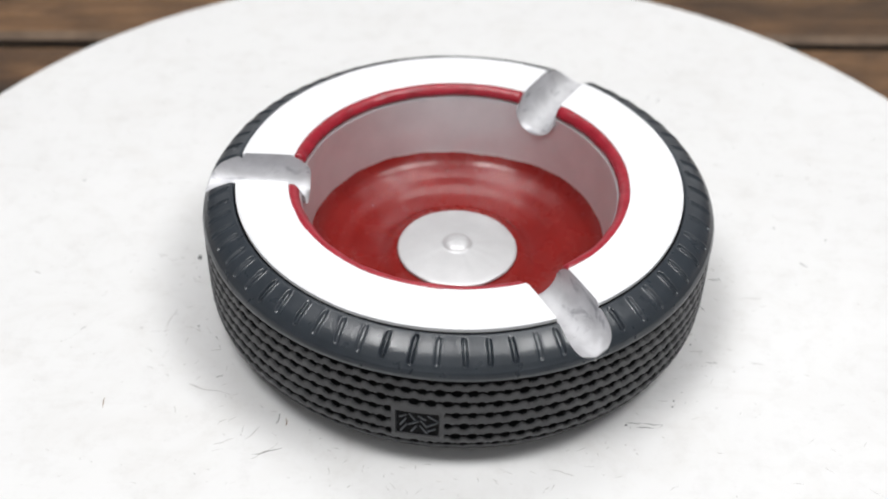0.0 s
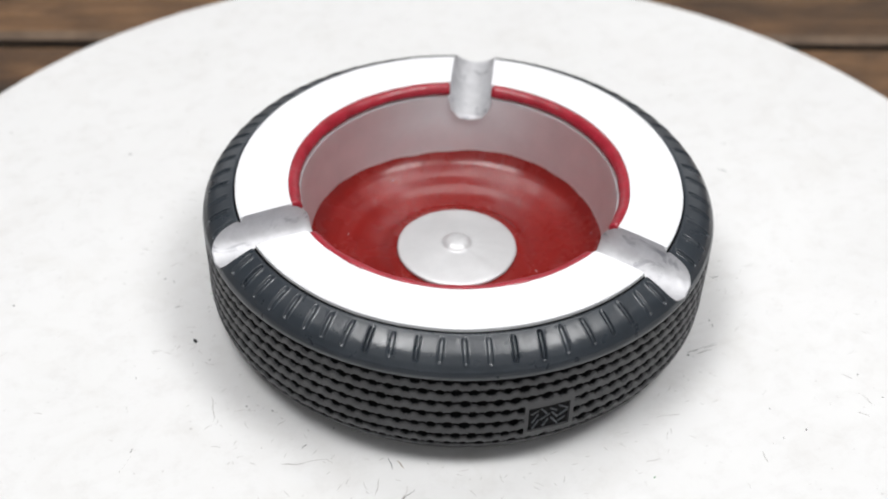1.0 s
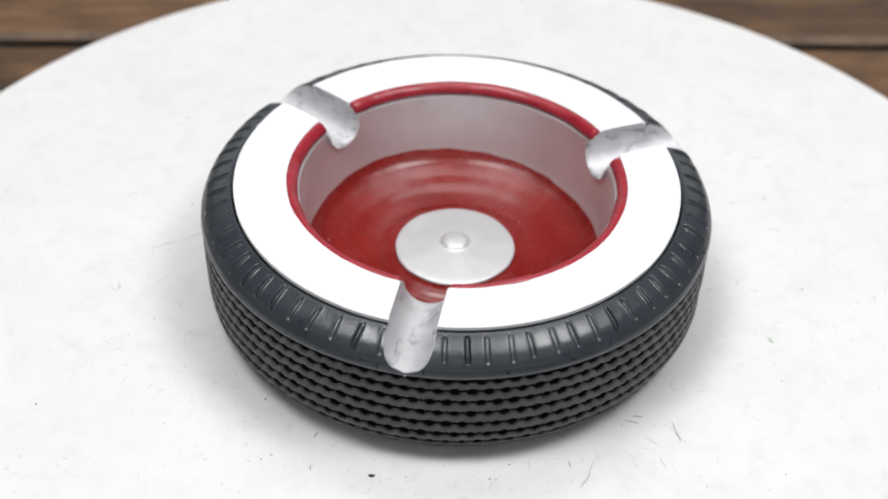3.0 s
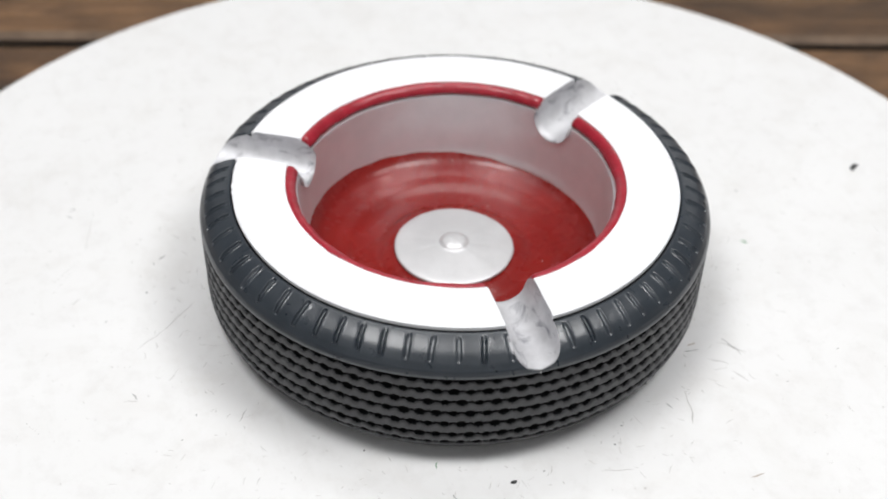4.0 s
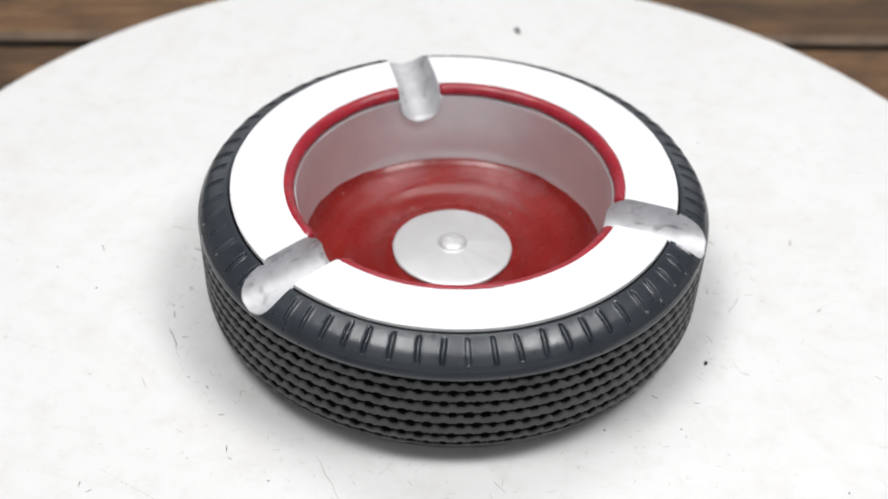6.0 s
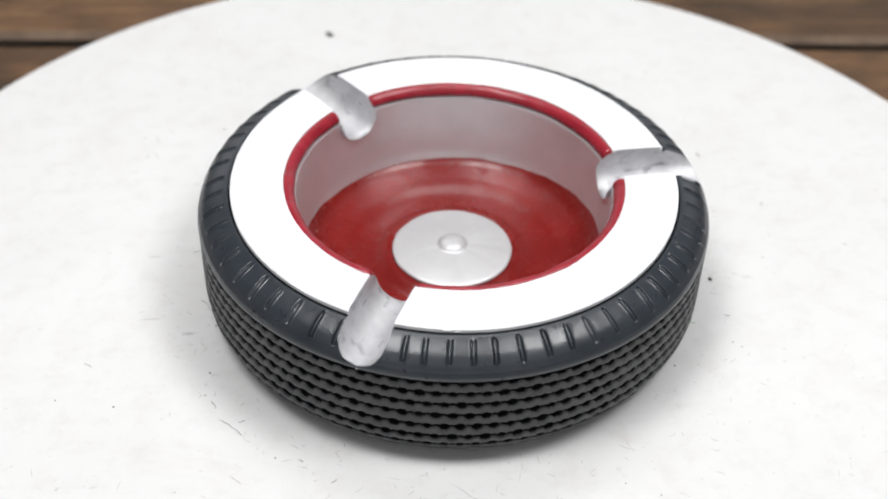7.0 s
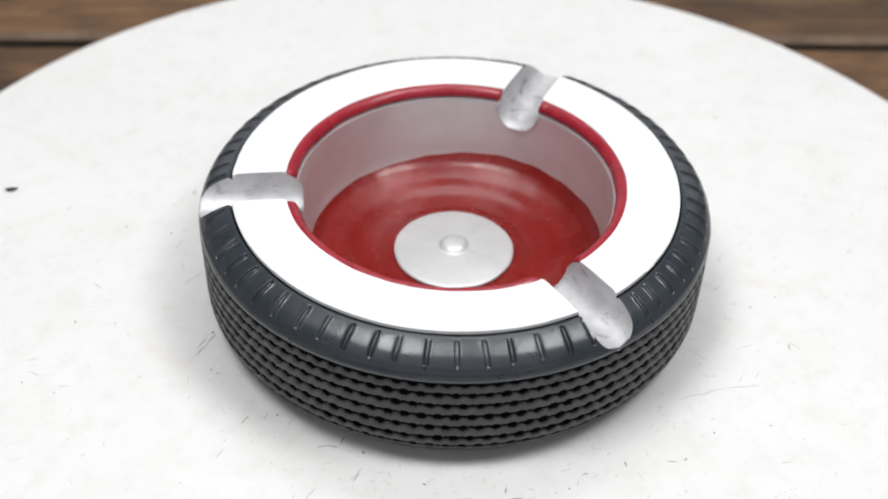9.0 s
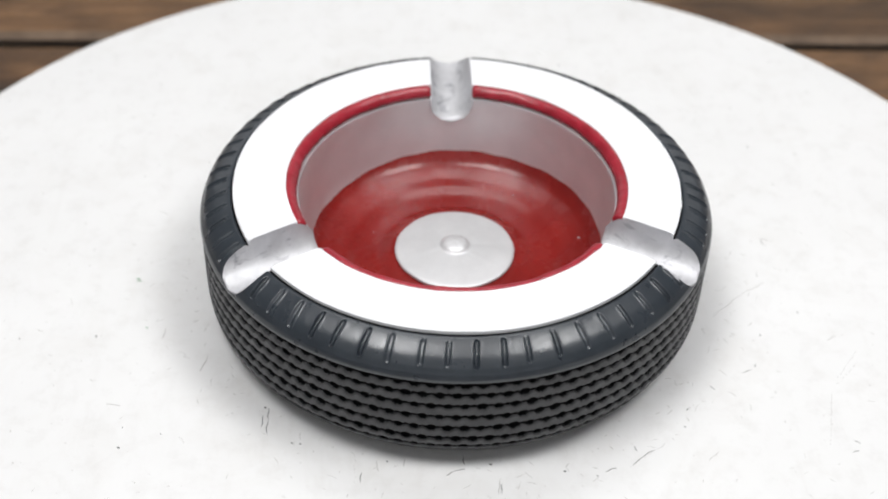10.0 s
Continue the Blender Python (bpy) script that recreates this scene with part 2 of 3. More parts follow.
def dotted_scratch(x, y, size, turn, parent):
    """A broken scratch: a row of short flecks of uneven length."""
    rng = random.Random(round(x * 1e5))
    rows, faces, at = [], [], -size / 2
    while at < size / 2:
        run = rng.uniform(0.0004, 0.0010)
        wide, side = rng.uniform(0.00007, 0.00015), rng.uniform(-0.00018, 0.00018)
        o = len(rows)
        rows += [(at, side, 0.00001), (at + run / 2, side - wide, 0.00001), (at + run, side, 0.00001), (at + run / 2, side + wide, 0.00001), (at + run / 2, side, wide)]
        faces += [(o, o + 1, o + 4), (o + 1, o + 2, o + 4), (o + 2, o + 3, o + 4), (o + 3, o, o + 4)]
        at += run + rng.uniform(0.0004, 0.0012)
    mesh = bpy.data.meshes.new("scratch")
    mesh.from_pydata(rows, [], faces)
    put("scratch", mesh, GREY_LINT, parent, "broken grey scratch", smooth=False).matrix_local = pose(x, y, 0, 0, 0, turn)


def platter_marks(thing):
    # x, y in metres, length in millimetres, turn in degrees
    dark = ((-0.0811, 0.027, 1.9, 18), (-0.0672, -0.0429, 2.4, 21), (-0.111, -0.0244, 1.9, 50), (-0.0184, 0.1026, 2.9, -161), (0.1124, 0.0164, 3.1, 134), (0.0774,
            0.0386, 3.6, 112), (0.0747, 0.0464, 4.4, 136), (0.0718, 0.05, 4.9, 124), (0.07, 0.0466, 2.3, -168), (0.0471, 0.0729, 2.2, -150), (0.0553, 0.0641, 1.8,
            134), (0.0579, -0.056, 5.4, 176), (0.0526, -0.0558, 4.6, 179), (0.0775, -0.0301, 3.6, 174), (0.0771, -0.0058, 2.9, 128), (0.0759, -0.0031, 3.2, 99),
            (0.0724, -0.0017, 3.4, -178), (0.083, 0.008, 3.6, 177), (0.0555, -0.0577, 4.9, -3), (-0.0483, -0.0588, 4.5, -98), (0.0408, 0.0844, 2.9, 112), (0.0384,
            0.0875, 1.5, 171), (0.0699, 0.1096, 2.0, 56), (0.0734, 0.1082, 2.2, 106), (-0.05, -0.0712, 8.5, -160))
    pale = ((-0.0925, 0.0107, 3.0, -15), (-0.0729, -0.0476, 5.5, -25), (-0.1308, 0.0003, 2.4, -30), (-0.0349, 0.0747, 5.2, -34), (0.0936, -0.0005, 6.1, 176),
            (0.0821, 0.0075, 5.7, 170), (0.0736, 0.068, 4.6, 131), (0.0909, -0.0299, 4.4, 174), (0.0734, -0.0255, 3.9, -175), (0.0876, -0.0946, 4.7, 92), (0.0882,
            -0.0842, 3.2, 121), (0.0727, -0.0181, 3.1, 173), (0.0312, -0.0755, 7.3, -16), (0.0472, -0.1001, 4.4, -103), (0.0182, -0.0883, 4.5, -9), (0.0828,
            -0.0987, 3.6, -51), (-0.051, -0.0716, 8.7, -140), (-0.0549, -0.0648, 6.0, -123), (-0.0625, -0.0682, 5.9, -154), (-0.0695, -0.0481, 12.9, 166),
            (-0.0856, -0.0187, 9.4, -105), (0.012, 0.0845, 14.2, 132), (0.0042, 0.0943, 10.9, 123), (-0.0199, 0.1035, 3.2, 65), (0.0275, 0.1132, 3.4, 121))
    dotted = ((-0.0227, 0.1317, 6.8, -150), (0.0426, 0.1141, 12.8, -43), (0.0623, 0.104, 19.5, -15), (0.0741, 0.0475, 9.0, 125), (0.0391, 0.1149, 13.4, 142),
              (0.0569, 0.1057, 13.1, 166), (-0.1134, -0.0277, 9.7, -135), (-0.0155, -0.0934, 6.0, -68), (0.0746, -0.0317, 10.9, -1), (-0.0051, 0.1044, 6.0, 74),
              (-0.0947, 0.0904, 6.3, 74))
    dots = ((-0.1262, 0.0482, 1.2), (-0.1015, 0.0023, 0.8), (-0.0798, 0.0007, 1), (-0.0765, -0.0218, 1.2), (-0.0704, -0.0264, 1), (-0.0572, -0.04, 1.2), (-0.0307,
            0.0872, 1), (-0.039, 0.0928, 0.9), (-0.0579, 0.0456, 1.2), (0.1216, 0.0294, 0.9), (0.1054, 0.0347, 1.3), (0.0775, 0.0257, 1.4), (0.0794, 0.0345, 0.9),
            (0.0622, 0.0619, 1.1), (0.0641, -0.0491, 1), (0.0646, -0.0467, 1.1), (0.092, -0.0957, 1), (0.0719, -0.0228, 1.2), (0.0742, 0.0056, 1.3), (0.0593,
            -0.0856, 1.1), (0.064, -0.0968, 1.3), (0.0563, -0.0966, 0.7), (0.0186, -0.1084, 1.2), (0.0914, -0.0849, 1), (-0.0606, -0.1018, 1), (-0.0686, -0.0805,
            0.7), (-0.0785, 0.0387, 1), (-0.0804, 0.0411, 1), (0.0253, 0.0918, 1), (0.0157, 0.1057, 1), (-0.0714, 0.1091, 1.3), (0.0502, -0.0569, 1.4), (0.0188,
            -0.131, 1))
    for x, y, size, turn in dark:
        fleck(x, y, size / 1000, turn, 0.18, LINT, thing, "lint", 0.00009)
    for x, y, size, turn in pale:
        fleck(x, y, size / 1000, turn, 0.12, GREY_LINT, thing, "scratch", 0.00008)
    for x, y, size, turn in dotted:
        dotted_scratch(x, y, size / 1000, turn, thing)
    for x, y, size in dots:
        chip(x, y, 0.00020 * size, 900 * x, LINT, thing)
    for x, y, size, turn in ((-0.0690, 0.0281, 2.4, -21), (-0.0072, -0.0984, 1.6, 68), (-0.0063, -0.0980, 2.0, -113), (0.0153, -0.0937, 0.9, 40)):
        fleck(x, y, size / 1000, turn, 0.4, GREEN_LINT, thing, "lint", 0.00013)
    for x, y, size, turn in ((-0.0459, -0.0602, 3.2, -83), (-0.0985, -0.0550, 4.0, 94)):
        fleck(x, y, size / 1000, turn, 0.2, BROWN_LINT, thing, "lint", 0.00011)
    chip(-0.0811, 0.0100, 0.00060, 100, SPECK, thing)
    chip(0.0190, -0.1542, 0.00100, 126, SPECK, thing, 2.2)
    rng = random.Random(11)
    strands = []
    for k in range(440):
        a, r = rng.uniform(0, 6.283), rng.uniform(0.080, 0.19) if k < 190 else 0.074 + abs(rng.gauss(0, 0.013))
        size = rng.choice((0.001, 0.0014, 0.002, 0.003))
        turn = rng.uniform(0, 360)
        n = 5
        ring = []
        for i in range(n):
            t = i / (n - 1) - 0.5
            w = (0.00004 if k < 190 else 0.00006) * (1 - (2 * abs(t)) ** 2) + 0.00002
            cx, cy = t * size, 0.3 * size * (0.25 - t * t)
            c, s = math.cos(turn), math.sin(turn)
            for dx, dz in ((-w, 0.00001), (0, 0.00001 + w), (w, 0.00001)):
                ring.append((r * math.cos(a) + c * cx - s * (cy + dx), r * math.sin(a) + s * cx + c * (cy + dx), dz))
        strands.append(ring)
    verts, faces = [], []
    for ring in strands:
        o = len(verts)
        verts += ring
        for i in range(4):
            for j in range(2):
                faces.append((o + 3 * i + j, o + 3 * i + 3 + j, o + 3 * i + 4 + j, o + 3 * i + 1 + j))
    mesh = bpy.data.meshes.new("scuffing")
    mesh.from_pydata(verts, [], faces)
    tagged(put("scuffing", mesh, GREY_LINT, thing), "faint grey scuffs and fibres", kind="stuff")


# ---- the ashtray ----
TOP = 0.0433
NOTCHES = (59.2, 178.4, 299.8)
GROOVE = 0.0064
SIDE_KEYS = [(0.0661, 0.0414), (0.0664, 0.0419), (0.0671, 0.0420), (0.0695, 0.0410), (0.0720, 0.0396), (0.0738, 0.0380),
             (0.0748, 0.0366), (0.0752, 0.0360), (0.0755, 0.0352), (0.0757, 0.0344), (0.0756, 0.0337)]
# where each pressed slot sits round the tyre, in degrees
SLOTS = np.radians((0.4, 6.3, 11.4, 17.8, 24.1, 30.2, 35.6, 41.8, 48.0, 53.5, 68.4, 72.7, 77.9, 82.9, 87.5, 93.0, 98.7, 104.0, 109.2, 114.8, 120.1,
                    125.7, 130.8, 135.7, 140.7, 145.7, 151.1, 156.2, 161.9, 167.2, 172.7, 186.1, 190.9, 195.1, 200.3, 204.5, 209.8, 214.2, 219.3, 224.2,
                    229.3, 234.8, 239.8, 244.9, 250.1, 255.4, 261.4, 266.6, 272.3, 277.5, 282.6, 288.1, 292.8, 307.3, 313.1, 319.1, 324.9, 330.1,
                    336.4, 342.1, 348.9, 354.5))


def trough_floor(s):
    """Height of the trough's lowest line at the distance s from the middle."""
    return 0.0329 + (s - 0.045) * 0.060


def envelope(r):
    if r <= 0.0657:
        return TOP
    return float(np.interp(r, [k[0] for k in SIDE_KEYS], [k[1] for k in SIDE_KEYS]))


def cut_troughs(mesh, grow):
    """The mesh with the three radial troughs cut out of it."""
    ob = new("cut_blank", mesh)
    cutters = []
    for a in NOTCHES:
        bm = bmesh.new()
        m = 40
        s0, s1 = 0.036, 0.092
        rings = []
        for s in (s0, s1):
            zc = trough_floor(s) + GROOVE
            g = GROOVE + grow
            section = [(g * math.sin(t), zc - g * math.cos(t)) for t in np.linspace(-math.pi / 2, math.pi / 2, m - 2)]
            rings.append([bm.verts.new((s, y, z)) for y, z in section + [(g, 0.060), (-g, 0.060)]])
        for i in range(m):
            bm.faces.new((rings[0][i], rings[0][(i + 1) % m], rings[1][(i + 1) % m], rings[1][i]))
        bm.faces.new(rings[0])
        bm.faces.new(rings[1])
        bmesh.ops.recalc_face_normals(bm, faces=bm.faces[:])
        bm.transform(Matrix.Rotation(radians(a), 4, "Z"))
        data = bpy.data.meshes.new("cutter")
        bm.to_mesh(data)
        bm.free()
        cutter = new("cutter", data)
        cutters.append(cutter)
        mod = ob.modifiers.new("cut", "BOOLEAN")
        mod.operation, mod.solver, mod.object = "DIFFERENCE", "EXACT", cutter
    bpy.context.view_layer.update()
    done = bpy.data.meshes.new_from_object(ob.evaluated_get(bpy.context.evaluated_depsgraph_get()))
    for o in (ob, *cutters):
        bpy.data.objects.remove(o)
    return done


def slot_shift(profile):
    """The sidewall's pressed oval slots, each with a thin raised lip, and a little unevenness."""
    along = np.concatenate([[0], np.cumsum([math.dist(profile[i], profile[i + 1]) for i in range(len(profile) - 1)])])
    rng = np.random.RandomState(8)
    lean, deep, reach = rng.uniform(-0.08, 0.08, len(SLOTS)), rng.uniform(0.75, 1.25, len(SLOTS)), rng.uniform(-0.0005, 0.0003, len(SLOTS))
    filled = rng.uniform(0, 1, len(SLOTS)) < 0.6
    s0, s1 = 0.0018, 0.0100

    def shift(i, r, z, a):
        s = along[i]
        gap = (a[:, None] - SLOTS[None, :] + math.pi) % (2 * math.pi) - math.pi
        k = np.abs(gap).argmin(axis=1)
        across = gap[np.arange(len(a)), k] * r + lean[k] * (s - 0.006)
        lo, hi = s0 - reach[k] * 0.4, s1 + reach[k]
        out = np.maximum(np.maximum(lo + 0.0010 - s, s - hi + 0.0010), 0)
        d = np.sqrt(across ** 2 + out ** 2)
        ring = -0.00064 * np.exp(-((d - 0.00052) / 0.00020) ** 2)
        pit = -0.00046 / (1 + np.exp((d - 0.00052) / 0.00008))
        lip = 0.00015 * np.exp(-((d - 0.00096) / 0.00018) ** 2)
        h = (np.where(filled[k], ring, pit) + lip) * deep[k] if 0.0008 < s < 0.0118 else 0 * a
        h = h + 0.00010 * wobble(a, 1, 5) * (0 < s < 0.0125)
        return 0.45 * h, 0.85 * h

    return shift


def sidewall(parent):
    profile = smooth_profile(SIDE_KEYS, 5)
    fine = np.linspace(-0.0216, 0.0216, 25)
    angles = np.concatenate([fine + a for a in SLOTS])
    ends = np.append(SLOTS[1:], SLOTS[0] + 2 * math.pi)
    for a, b in zip(SLOTS, ends):
        spare = b - a - 0.0432
        m = max(2, round(spare / 0.016))
        angles = np.append(angles, a + 0.0216 + spare * np.arange(1, m) / m)
    angles = np.sort(angles)
    n = len(profile)
    bump = slot_shift(profile)
    full = profile + [(0.0746, 0.0334), (0.0700, 0.0334), (0.0661, 0.0340), (0.0661, 0.0400)]
    shape = spun(full, angles, lambda i, r, z, a: bump(i, r, z, a) if i < n else (0.0, 0.0))
    mesh = cut_troughs(grid_mesh("sidewall", shape, wrap_v=True), 0.0002)
    put("sidewall", mesh, RUBBER, parent, "satin charcoal sidewall with pressed oval slots", sharp=55)


GROOVES = (0.0326, 0.0288, 0.0247, 0.0205, 0.0163, 0.0122, 0.0084)
PITS = 105
STAMP_MID, STAMP_HALF = radians(263.0), 0.0073


def tread(parent):
    """The tread: ribs parted by grooves that widen into staggered pits, and a plain stamped field."""
    zs = np.concatenate([np.linspace(0.0330, 0.0070, 170), [0.0060, 0.0048, 0.0036, 0.0022, 0.0010, 0.0]])
    angles = around(PITS * 24)

    def body(z):
        return float(np.interp(z, [0.0, 0.0010, 0.0036, 0.0060, 0.0075, 0.0090, 0.0120, 0.0300, 0.0330], [0.0676, 0.0687, 0.0709, 0.0727, 0.0738, 0.0746, 0.0752, 0.0756, 0.0755]))

    rng = np.random.RandomState(3)
    tone = rng.uniform(0.82, 1.12, (len(GROOVES), PITS))
    drift = rng.uniform(-0.2, 0.2, (len(GROOVES), PITS))

    def shift(i, r, z, a):
        h = 0 * a
        field = np.abs((a - STAMP_MID + math.pi) % (2 * math.pi) - math.pi) * 0.0755 < STAMP_HALF
        for g, gz in enumerate(GROOVES):
            phase = a / (2 * math.pi) * PITS + 0.5 * (g % 2)
            k = np.floor(phase).astype(int) % PITS
            u = (phase - np.floor(phase) - 0.5) * 2 * math.pi / PITS * 0.0755
            line = z - gz - 0.00040 * np.cos(2 * math.pi * phase)
            groove = 1 / (1 + np.exp((np.abs(line) - 0.00050) / 0.00011))
            d = np.sqrt((u + 0.0006 * drift[g, k]) ** 2 * 0.8 + (z - gz) ** 2)
            pit = 1 / (1 + np.exp((d - 0.00120 * tone[g, k]) / 0.00011))
            depth = np.maximum(0.0011 * groove, 0.00180 * pit) if g else np.maximum(0.0013 * groove, 0.0016 * pit)
            if 2 < g < 6:
                depth = np.where(field, 0, depth)
            h = np.maximum(h, depth)
        plate = field & (z < 0.0222) & (z > 0.0104)
        inner = (np.abs((a - STAMP_MID + math.pi) % (2 * math.pi) - math.pi) * 0.0755 < STAMP_HALF - 0.0014) & (z < 0.0208) & (z > 0.0118)
        h = np.where(plate, 0.0, h)
        h = np.where(inner, 0.00062, h)
        return -h + 0.00012 * wobble(a + z * 60, 1, 12), 0.0

    profile = [(body(z), z) for z in zs] + [(0.060, 0.0)]
    full = [(0.060, 0.0330)] + profile
    shape = spun(full, angles, lambda i, r, z, a: shift(i, r, z, a) if 0 < i < 171 else (0.0, 0.0))
    ob = put("tread", grid_mesh("tread", shape, wrap_v=True), TREAD, parent, "matt dark grey ribs with near-black pitted grooves", sharp=70)
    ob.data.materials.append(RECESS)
    # faces sunk more than 0.55 mm below the rib surface are near black
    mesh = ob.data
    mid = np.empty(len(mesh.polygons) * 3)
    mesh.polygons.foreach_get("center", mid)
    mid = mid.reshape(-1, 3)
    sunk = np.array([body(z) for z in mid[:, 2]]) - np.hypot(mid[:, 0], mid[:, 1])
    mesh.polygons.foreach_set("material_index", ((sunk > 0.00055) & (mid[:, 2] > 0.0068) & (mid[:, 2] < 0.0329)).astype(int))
    return ob


def stamp(parent):
    """The small raised panel in the tread; its worn relief cannot be read, so it is plain bars."""
    rng = random.Random(17)
    for k in range(4):
        for j in range(3):
            x = -0.0038 + 0.0026 * k + rng.uniform(-0.0004, 0.0004)
            bm = bmesh.new()
            tall = rng.uniform(0.0024, 0.0038)
            slab(bm, -0.00026, -0.0005, -tall / 2, 0.00026, 0.0005, tall / 2, 0.00018, 2)
            ob = part("stamp_bar", bm, RUBBER, parent)
            a = STAMP_MID + x / 0.0755
            ob.matrix_local = pose(0.0745 * math.cos(a), 0.0745 * math.sin(a), 0.0141 + 0.0022 * j, 0, 0, math.degrees(a) + 90) @ pose(0, 0, 0, 0, rng.choice((-55, -35, 30, 60)), 0)


def whitewall(parent):
    keys = [(0.0502, 0.0360), (0.0502, 0.0426), (0.0503, 0.0430), (0.0507, 0.0433), (0.0520, 0.04342), (0.0580, 0.04345), (0.0633, 0.0433),
            (0.0649, 0.0431), (0.0655, 0.0428), (0.0657, 0.0423), (0.0657, 0.0360)]
    profile = smooth_profile(keys, 3)
    edge = lambda i, r, z, a: ((0.00016 * wobble(a, 1, 21) if r > 0.064 else 0.00022 * wobble(a, 1, 22) if r < 0.0515 else 0 * a),
                               (0.00012 * wobble(a, 1, 23) if z > 0.0415 else 0 * a))
    mesh = cut_troughs(grid_mesh("whitewall", spun(profile, around(300), edge), wrap_v=True), 0.0002)
    return put("whitewall", mesh, WHITE, parent, "broad glossy white painted ring on top", sharp=50)


def seam(parent):
    """The thin black seam between the white ring and the sidewall."""
    keys = [(0.0652, 0.0400), (0.0655, 0.0416), (0.0657, 0.0419), (0.0659, 0.0419), (0.0661, 0.0416), (0.0662, 0.0400)]
    thin = lambda i, r, z, a: (0.00010 * wobble(a, 1, 71), 0.00006 * wobble(a, 1, 72) if z > 0.041 else 0.0 * a)
    mesh = cut_troughs(grid_mesh("seam", spun(smooth_profile(keys, 2), around(300), thin), wrap_v=True), 0.0002)
    put("seam", mesh, RECESS, parent, "thin black seam beside the white ring", sharp=60)


# the bead's section: a round roll that runs out flat to the white ring's edge
BEAD = [(0.0504, 0.0428), (0.0500, 0.0431), (0.0495, 0.04325), (0.0489, 0.0432), (0.0483, 0.0429), (0.0477, 0.0423), (0.0473, 0.0417), (0.0471, 0.0410),
        (0.0473, 0.0404), (0.0479, 0.0399), (0.0486, 0.0397), (0.0494, 0.0396), (0.0501, 0.0397), (0.0504, 0.0404)]


def bead(parent):
    """The red bead round the bowl's mouth, in three arcs with rounded ends."""
    for n, a0 in enumerate(NOTCHES):
        a1 = NOTCHES[(n + 1) % 3] + (360 if n == 2 else 0)
        pad = 7.9
        aa = np.radians(np.concatenate([[a0 + pad, a0 + pad + 0.25, a0 + pad + 0.8], np.linspace(a0 + pad + 1.6, a1 - pad - 1.6, 110),
                                        [a1 - pad - 0.8, a1 - pad - 0.25, a1 - pad]]))
        rows = []
        for i, a in enumerate(aa):
            end = min(i, len(aa) - 1 - i)
            fat = (0.60, 0.86, 0.96)[end] if end < 3 else 1.0
            fat *= 1 + 0.045 * math.sin(a * 7 + n) + 0.035 * math.sin(a * 19 + 2 * n) + 0.05 * noise.noise(Vector((a * 14, n, 0)))
            inner = 0.00028 * noise.noise(Vector((a * 4, n * 5, 3))) + 0.00016 * noise.noise(Vector((a * 17, n * 5, 7)))
            row = []
            for k, (r, z) in enumerate(BEAD):
                away = (0.0503 - r) / 0.0034
                rr = 0.0503 - (0.0503 - r) * (0.5 + 0.5 * fat) + inner * away
                zz = 0.0405 + (z - 0.0405) * fat + 0.00010 * noise.noise(Vector((a * 40, k * 0.8, n)))
                row.append((rr * math.cos(a), rr * math.sin(a), zz))
            rows.append(row)
        put("bead", grid_mesh("bead", np.array(rows), cap=True), RED, parent, "rounded cherry red bead along the mouth", sharp=60)


WALL_KEYS = [(0.0502, 0.0397), (0.0476, 0.0398), (0.0469, 0.0398), (0.0466, 0.0393), (0.0463, 0.0340), (0.0456, 0.0270), (0.0448, 0.0209), (0.0440, 0.0180)]


def bowl_wall(parent):
    inner = smooth_profile(WALL_KEYS, 4)
    full = inner + [(0.0440, 0.0150), (0.0502, 0.0150)]
    low = lambda i, r, z, a: (0.00010 * wobble(a + z * 40, 1, 31), 0.0 * a)
    mesh = cut_troughs(grid_mesh("bowl_wall", spun(full, around(240), low), wrap_v=True), 0.0002)
    put("bowl_wall", mesh, SILVER_WALL, parent, "satin silver inner wall of the bowl", sharp=50)


def bowl_floor(parent):
    keys = [(0.0452, 0.0217), (0.0447, 0.0206), (0.0439, 0.0195), (0.0426, 0.0181), (0.0412, 0.0171), (0.0396, 0.0165), (0.0381, 0.0160), (0.0366, 0.0155), (0.0346, 0.0153),
            (0.0328, 0.0150), (0.0306, 0.0142), (0.0278, 0.0137), (0.0245, 0.0137), (0.0228, 0.0142), (0.0212, 0.0150), (0.0198, 0.0154), (0.0184, 0.0153), (0.0170, 0.0150)]
    top = smooth_profile(keys, 4)
    full = top + [(0.0170, 0.0110), (0.0452, 0.0110)]
    def rise(i, r, z, a):
        if z < 0.012:
            return 0.0 * a, 0.0 * a
        outer = min(1.0, max(0.0, (r - 0.0345) / 0.0095))
        return 0.0 * a, outer ** 1.5 * (0.00036 * wobble(a, 1, 51) - 0.0007 + 0.0009 * np.cos(a - 1.83) + 0.0006 * np.cos(2 * (a - 0.17))) + 0.00008 * wobble(a, 1, 52)

    return put("bowl_floor", grid_mesh("bowl_floor", spun(full, around(240), rise), wrap_v=True), FLOOR_RED, parent, "dished deep red lacquered bowl floor", sharp=60)


def hubcap(parent):
    keys = [(0.0172, 0.0140), (0.0181, 0.0154), (0.0183, 0.0159), (0.0181, 0.0164), (0.0173, 0.0167), (0.0150, 0.0170), (0.0110, 0.0174), (0.0070, 0.0177),
            (0.0050, 0.0178), (0.0044, 0.0180), (0.0040, 0.0184), (0.0033, 0.0189), (0.0022, 0.0192), (0.0011, 0.01932), (0.0004, 0.01935)]
    edge = lambda i, r, z, a: (0.00012 * wobble(a, 1, 61) if r > 0.016 else 0.0 * a, 0.00006 * wobble(a, 1, 62))
    put("hubcap", grid_mesh("hubcap", spun(smooth_profile(keys, 3), around(160), edge), cap=True), SILVER_HUB, parent, "pale silver hubcap disc with a round boss", sharp=60)


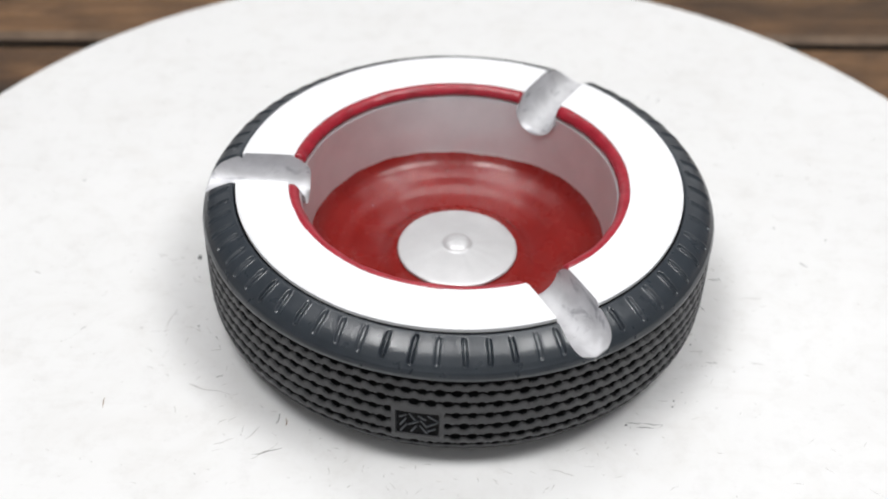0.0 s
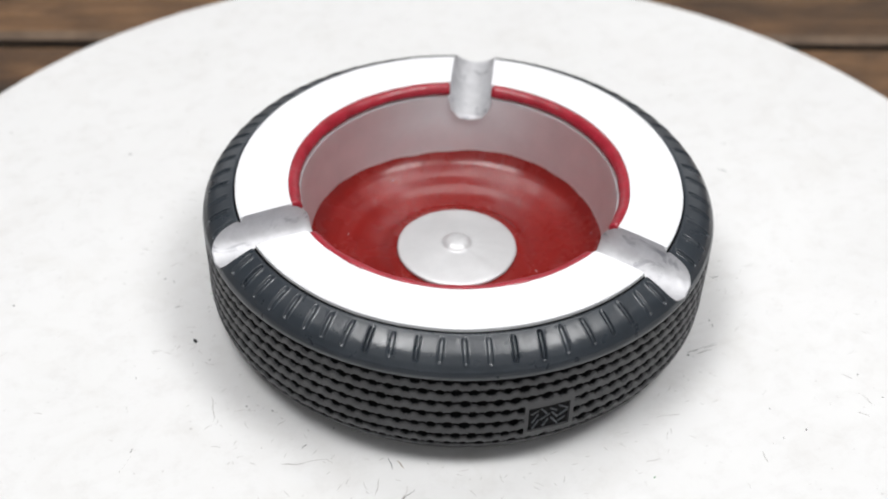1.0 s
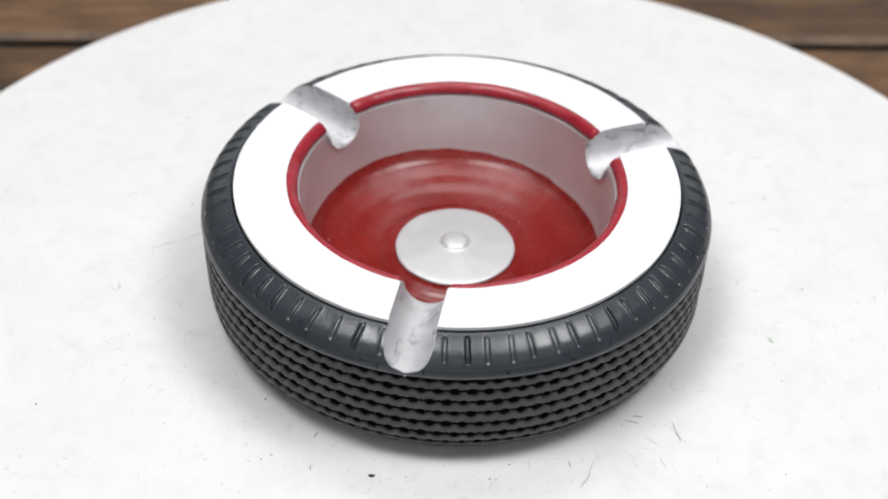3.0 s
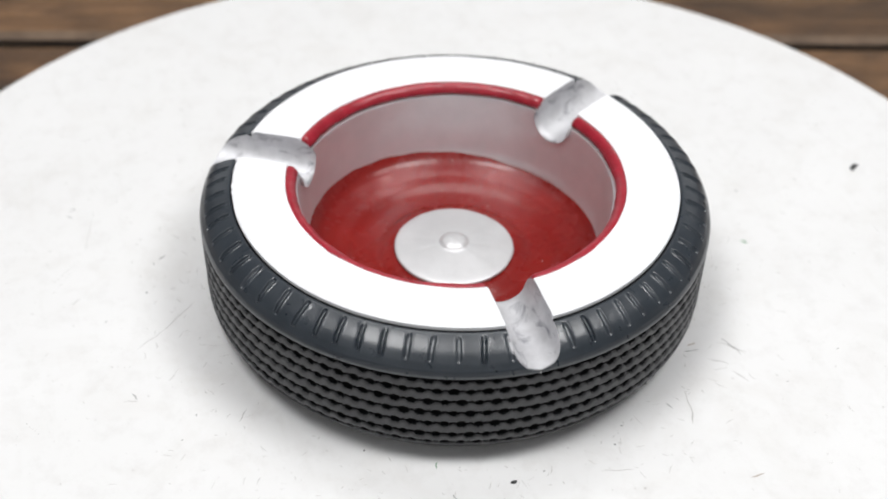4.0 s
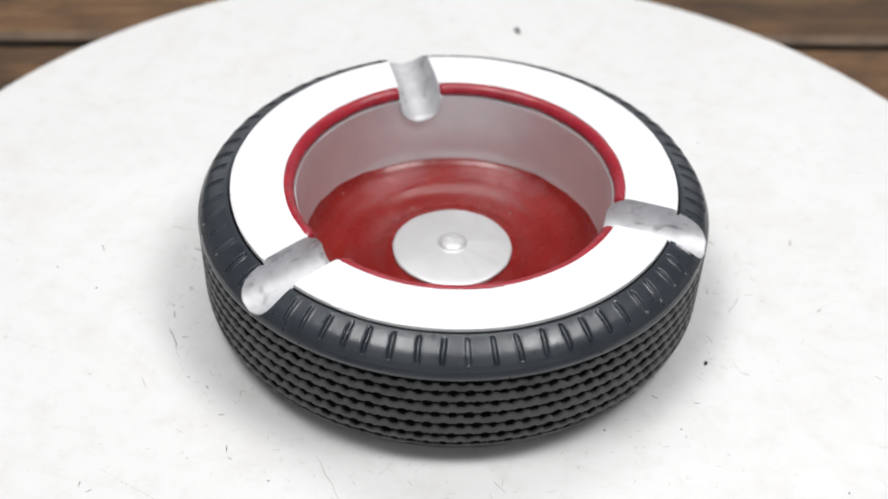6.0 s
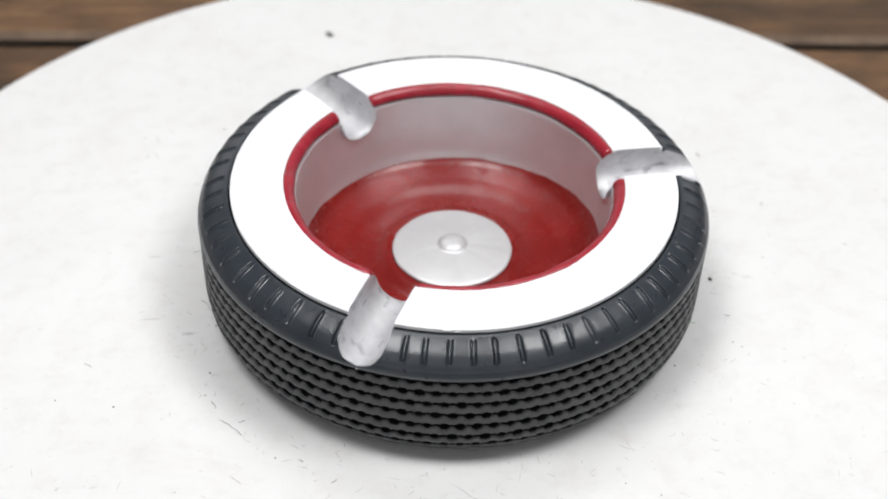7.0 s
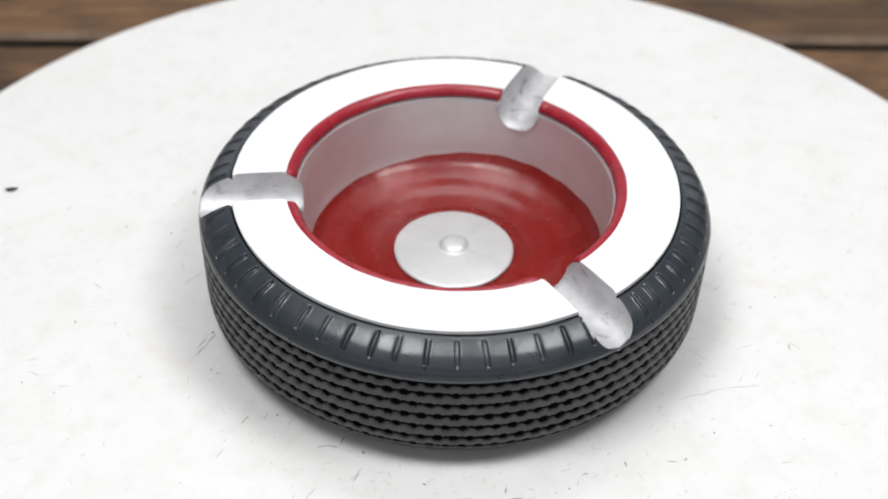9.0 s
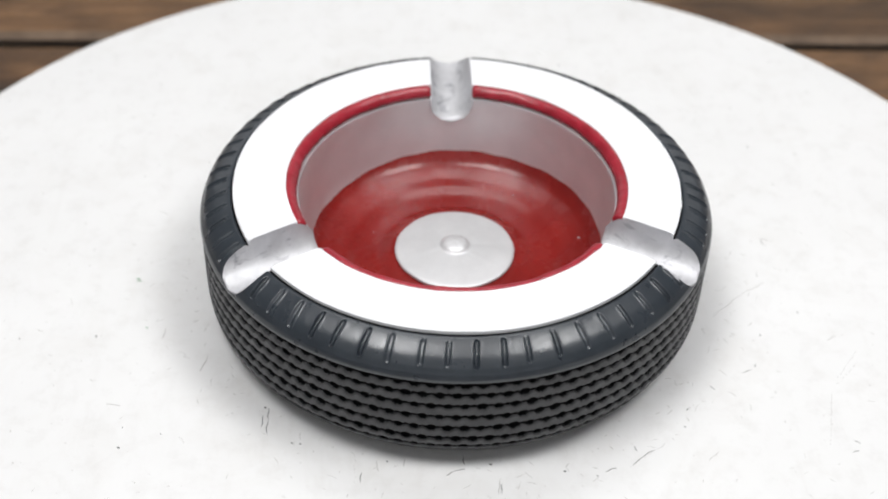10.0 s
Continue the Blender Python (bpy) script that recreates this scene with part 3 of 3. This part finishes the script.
def trough(parent, degrees):
    """The silver lining of one radial trough, a round bottom with upright sides, from the bowl's lip to the shoulder."""
    s_in = 0.0450
    s_out = next(s for s in np.linspace(0.07, 0.0757, 400) if envelope(s) <= trough_floor(s) + 0.00012 or s > 0.07565)
    quarter = GROOVE * math.pi / 2
    rows = []
    for s in np.concatenate([np.linspace(s_in, 0.0655, 18), np.linspace(0.0658, s_out, 22)]):
        zc = trough_floor(s) + GROOVE
        y, rim = GROOVE, TOP
        for _ in range(5):
            rim = envelope(math.hypot(s, y)) + 0.00005
            if s < 0.0500:
                rim = min(rim, TOP - 0.0006 - 0.0042 * ((0.0500 - s) / 0.005) ** 1.6)
            y = GROOVE if rim >= zc else GROOVE * math.sin(math.acos(min(1, (zc - rim) / GROOVE)))
        reach = quarter + rim - zc if rim >= zc else GROOVE * math.acos(min(1, (zc - rim) / GROOVE))
        droop = 0.0007 * max(0, 1 - (s - s_in) / 0.0014) ** 2
        top, low = [], []
        for u in np.linspace(-1, 1, 33):
            path = abs(u) * reach
            t = min(path, quarter) / GROOVE
            up = max(0, path - quarter)
            rad = GROOVE + 0.00010 * noise.noise(Vector((s * 420, u * 4, degrees)))
            side = 1 if u > 0 else -1
            top.append((s, side * rad * math.sin(t), zc - rad * math.cos(t) + up - droop))
            out = GROOVE + 0.0006
            low.append((s, side * out * math.sin(t), min(zc - out * math.cos(t) + up - 0.3 * droop, rim - 0.0004)))
        rows.append(top + low[::-1])
    mesh = grid_mesh("trough", np.array(rows), cap=True)
    mesh.transform(Matrix.Rotation(radians(degrees), 4, "Z"))
    put("trough", mesh, SILVER, parent, "silver painted cigarette rest trough", sharp=60)


DRIPS = ((77.4, 0.0655, 0.0427, 0.00060, 2.2), (79.4, 0.0657, 0.0424, 0.00035, 2.4))
GRIT = ((244, 0.0274, 0.0138), (96, 0.0388, 0.0162), (316, 0.0255, 0.0137), (342, 0.0420, 0.0177), (143, 0.0341, 0.0152))


def drips(ring, dish):
    """Small faults of the handwork: runs of white paint at the ring's edge and pale grit on the red floor."""
    for deg, r, z, size, stretch in DRIPS:
        bm = bmesh.new()
        bmesh.ops.create_icosphere(bm, subdivisions=3, radius=size)
        for v in bm.verts:
            v.co *= 1 + 0.35 * noise.noise(v.co * 900 + Vector((deg, 0, 0)))
            v.co = Vector((v.co.x * 0.8, v.co.y * stretch, v.co.z * 0.5))
        ob = part("paint_drip", bm, WHITE, ring)
        ob.matrix_local = pose(r * math.cos(radians(deg)), r * math.sin(radians(deg)), z, 0, 0, deg)
    for deg, r, z in GRIT:
        bm = bmesh.new()
        bmesh.ops.create_icosphere(bm, subdivisions=2, radius=0.00020)
        for v in bm.verts:
            v.co *= 1 + 0.4 * noise.noise(v.co * 3000 + Vector((deg, 0, 0)))
        part("grit", bm, WHITE, dish).location = (r * math.cos(radians(deg)), r * math.sin(radians(deg)), z)


def ashtray():
    thing = tagged(new("ashtray"), "tyre-shaped ashtray with white ring, red bowl and silver rests", "ashtray")
    sidewall(thing)
    stamp(tread(thing))
    ring = whitewall(thing)
    seam(thing)
    bead(thing)
    bowl_wall(thing)
    dish = bowl_floor(thing)
    hubcap(thing)
    for a in NOTCHES:
        trough(thing, a)
    drips(ring, dish)
    return thing


room()
plank_table()
platter_thing = turntable()
platter_marks(platter_thing)
tray_thing = ashtray()


def motions():
    platter_rows, tray_rows = [], []
    for k in range(11):
        a = SPIN * k
        c, s = math.cos(radians(a)), math.sin(radians(a))
        platter_rows.append((float(k), pose(0, 0, 0, 0, 0, a)))
        tray_rows.append((float(k), pose(OFFSET[0] * c - OFFSET[1] * s, OFFSET[0] * s + OFFSET[1] * c, 0.0, 0, 0, a)))
    walk(platter_thing, platter_rows)
    walk(tray_thing, tray_rows)


motions()
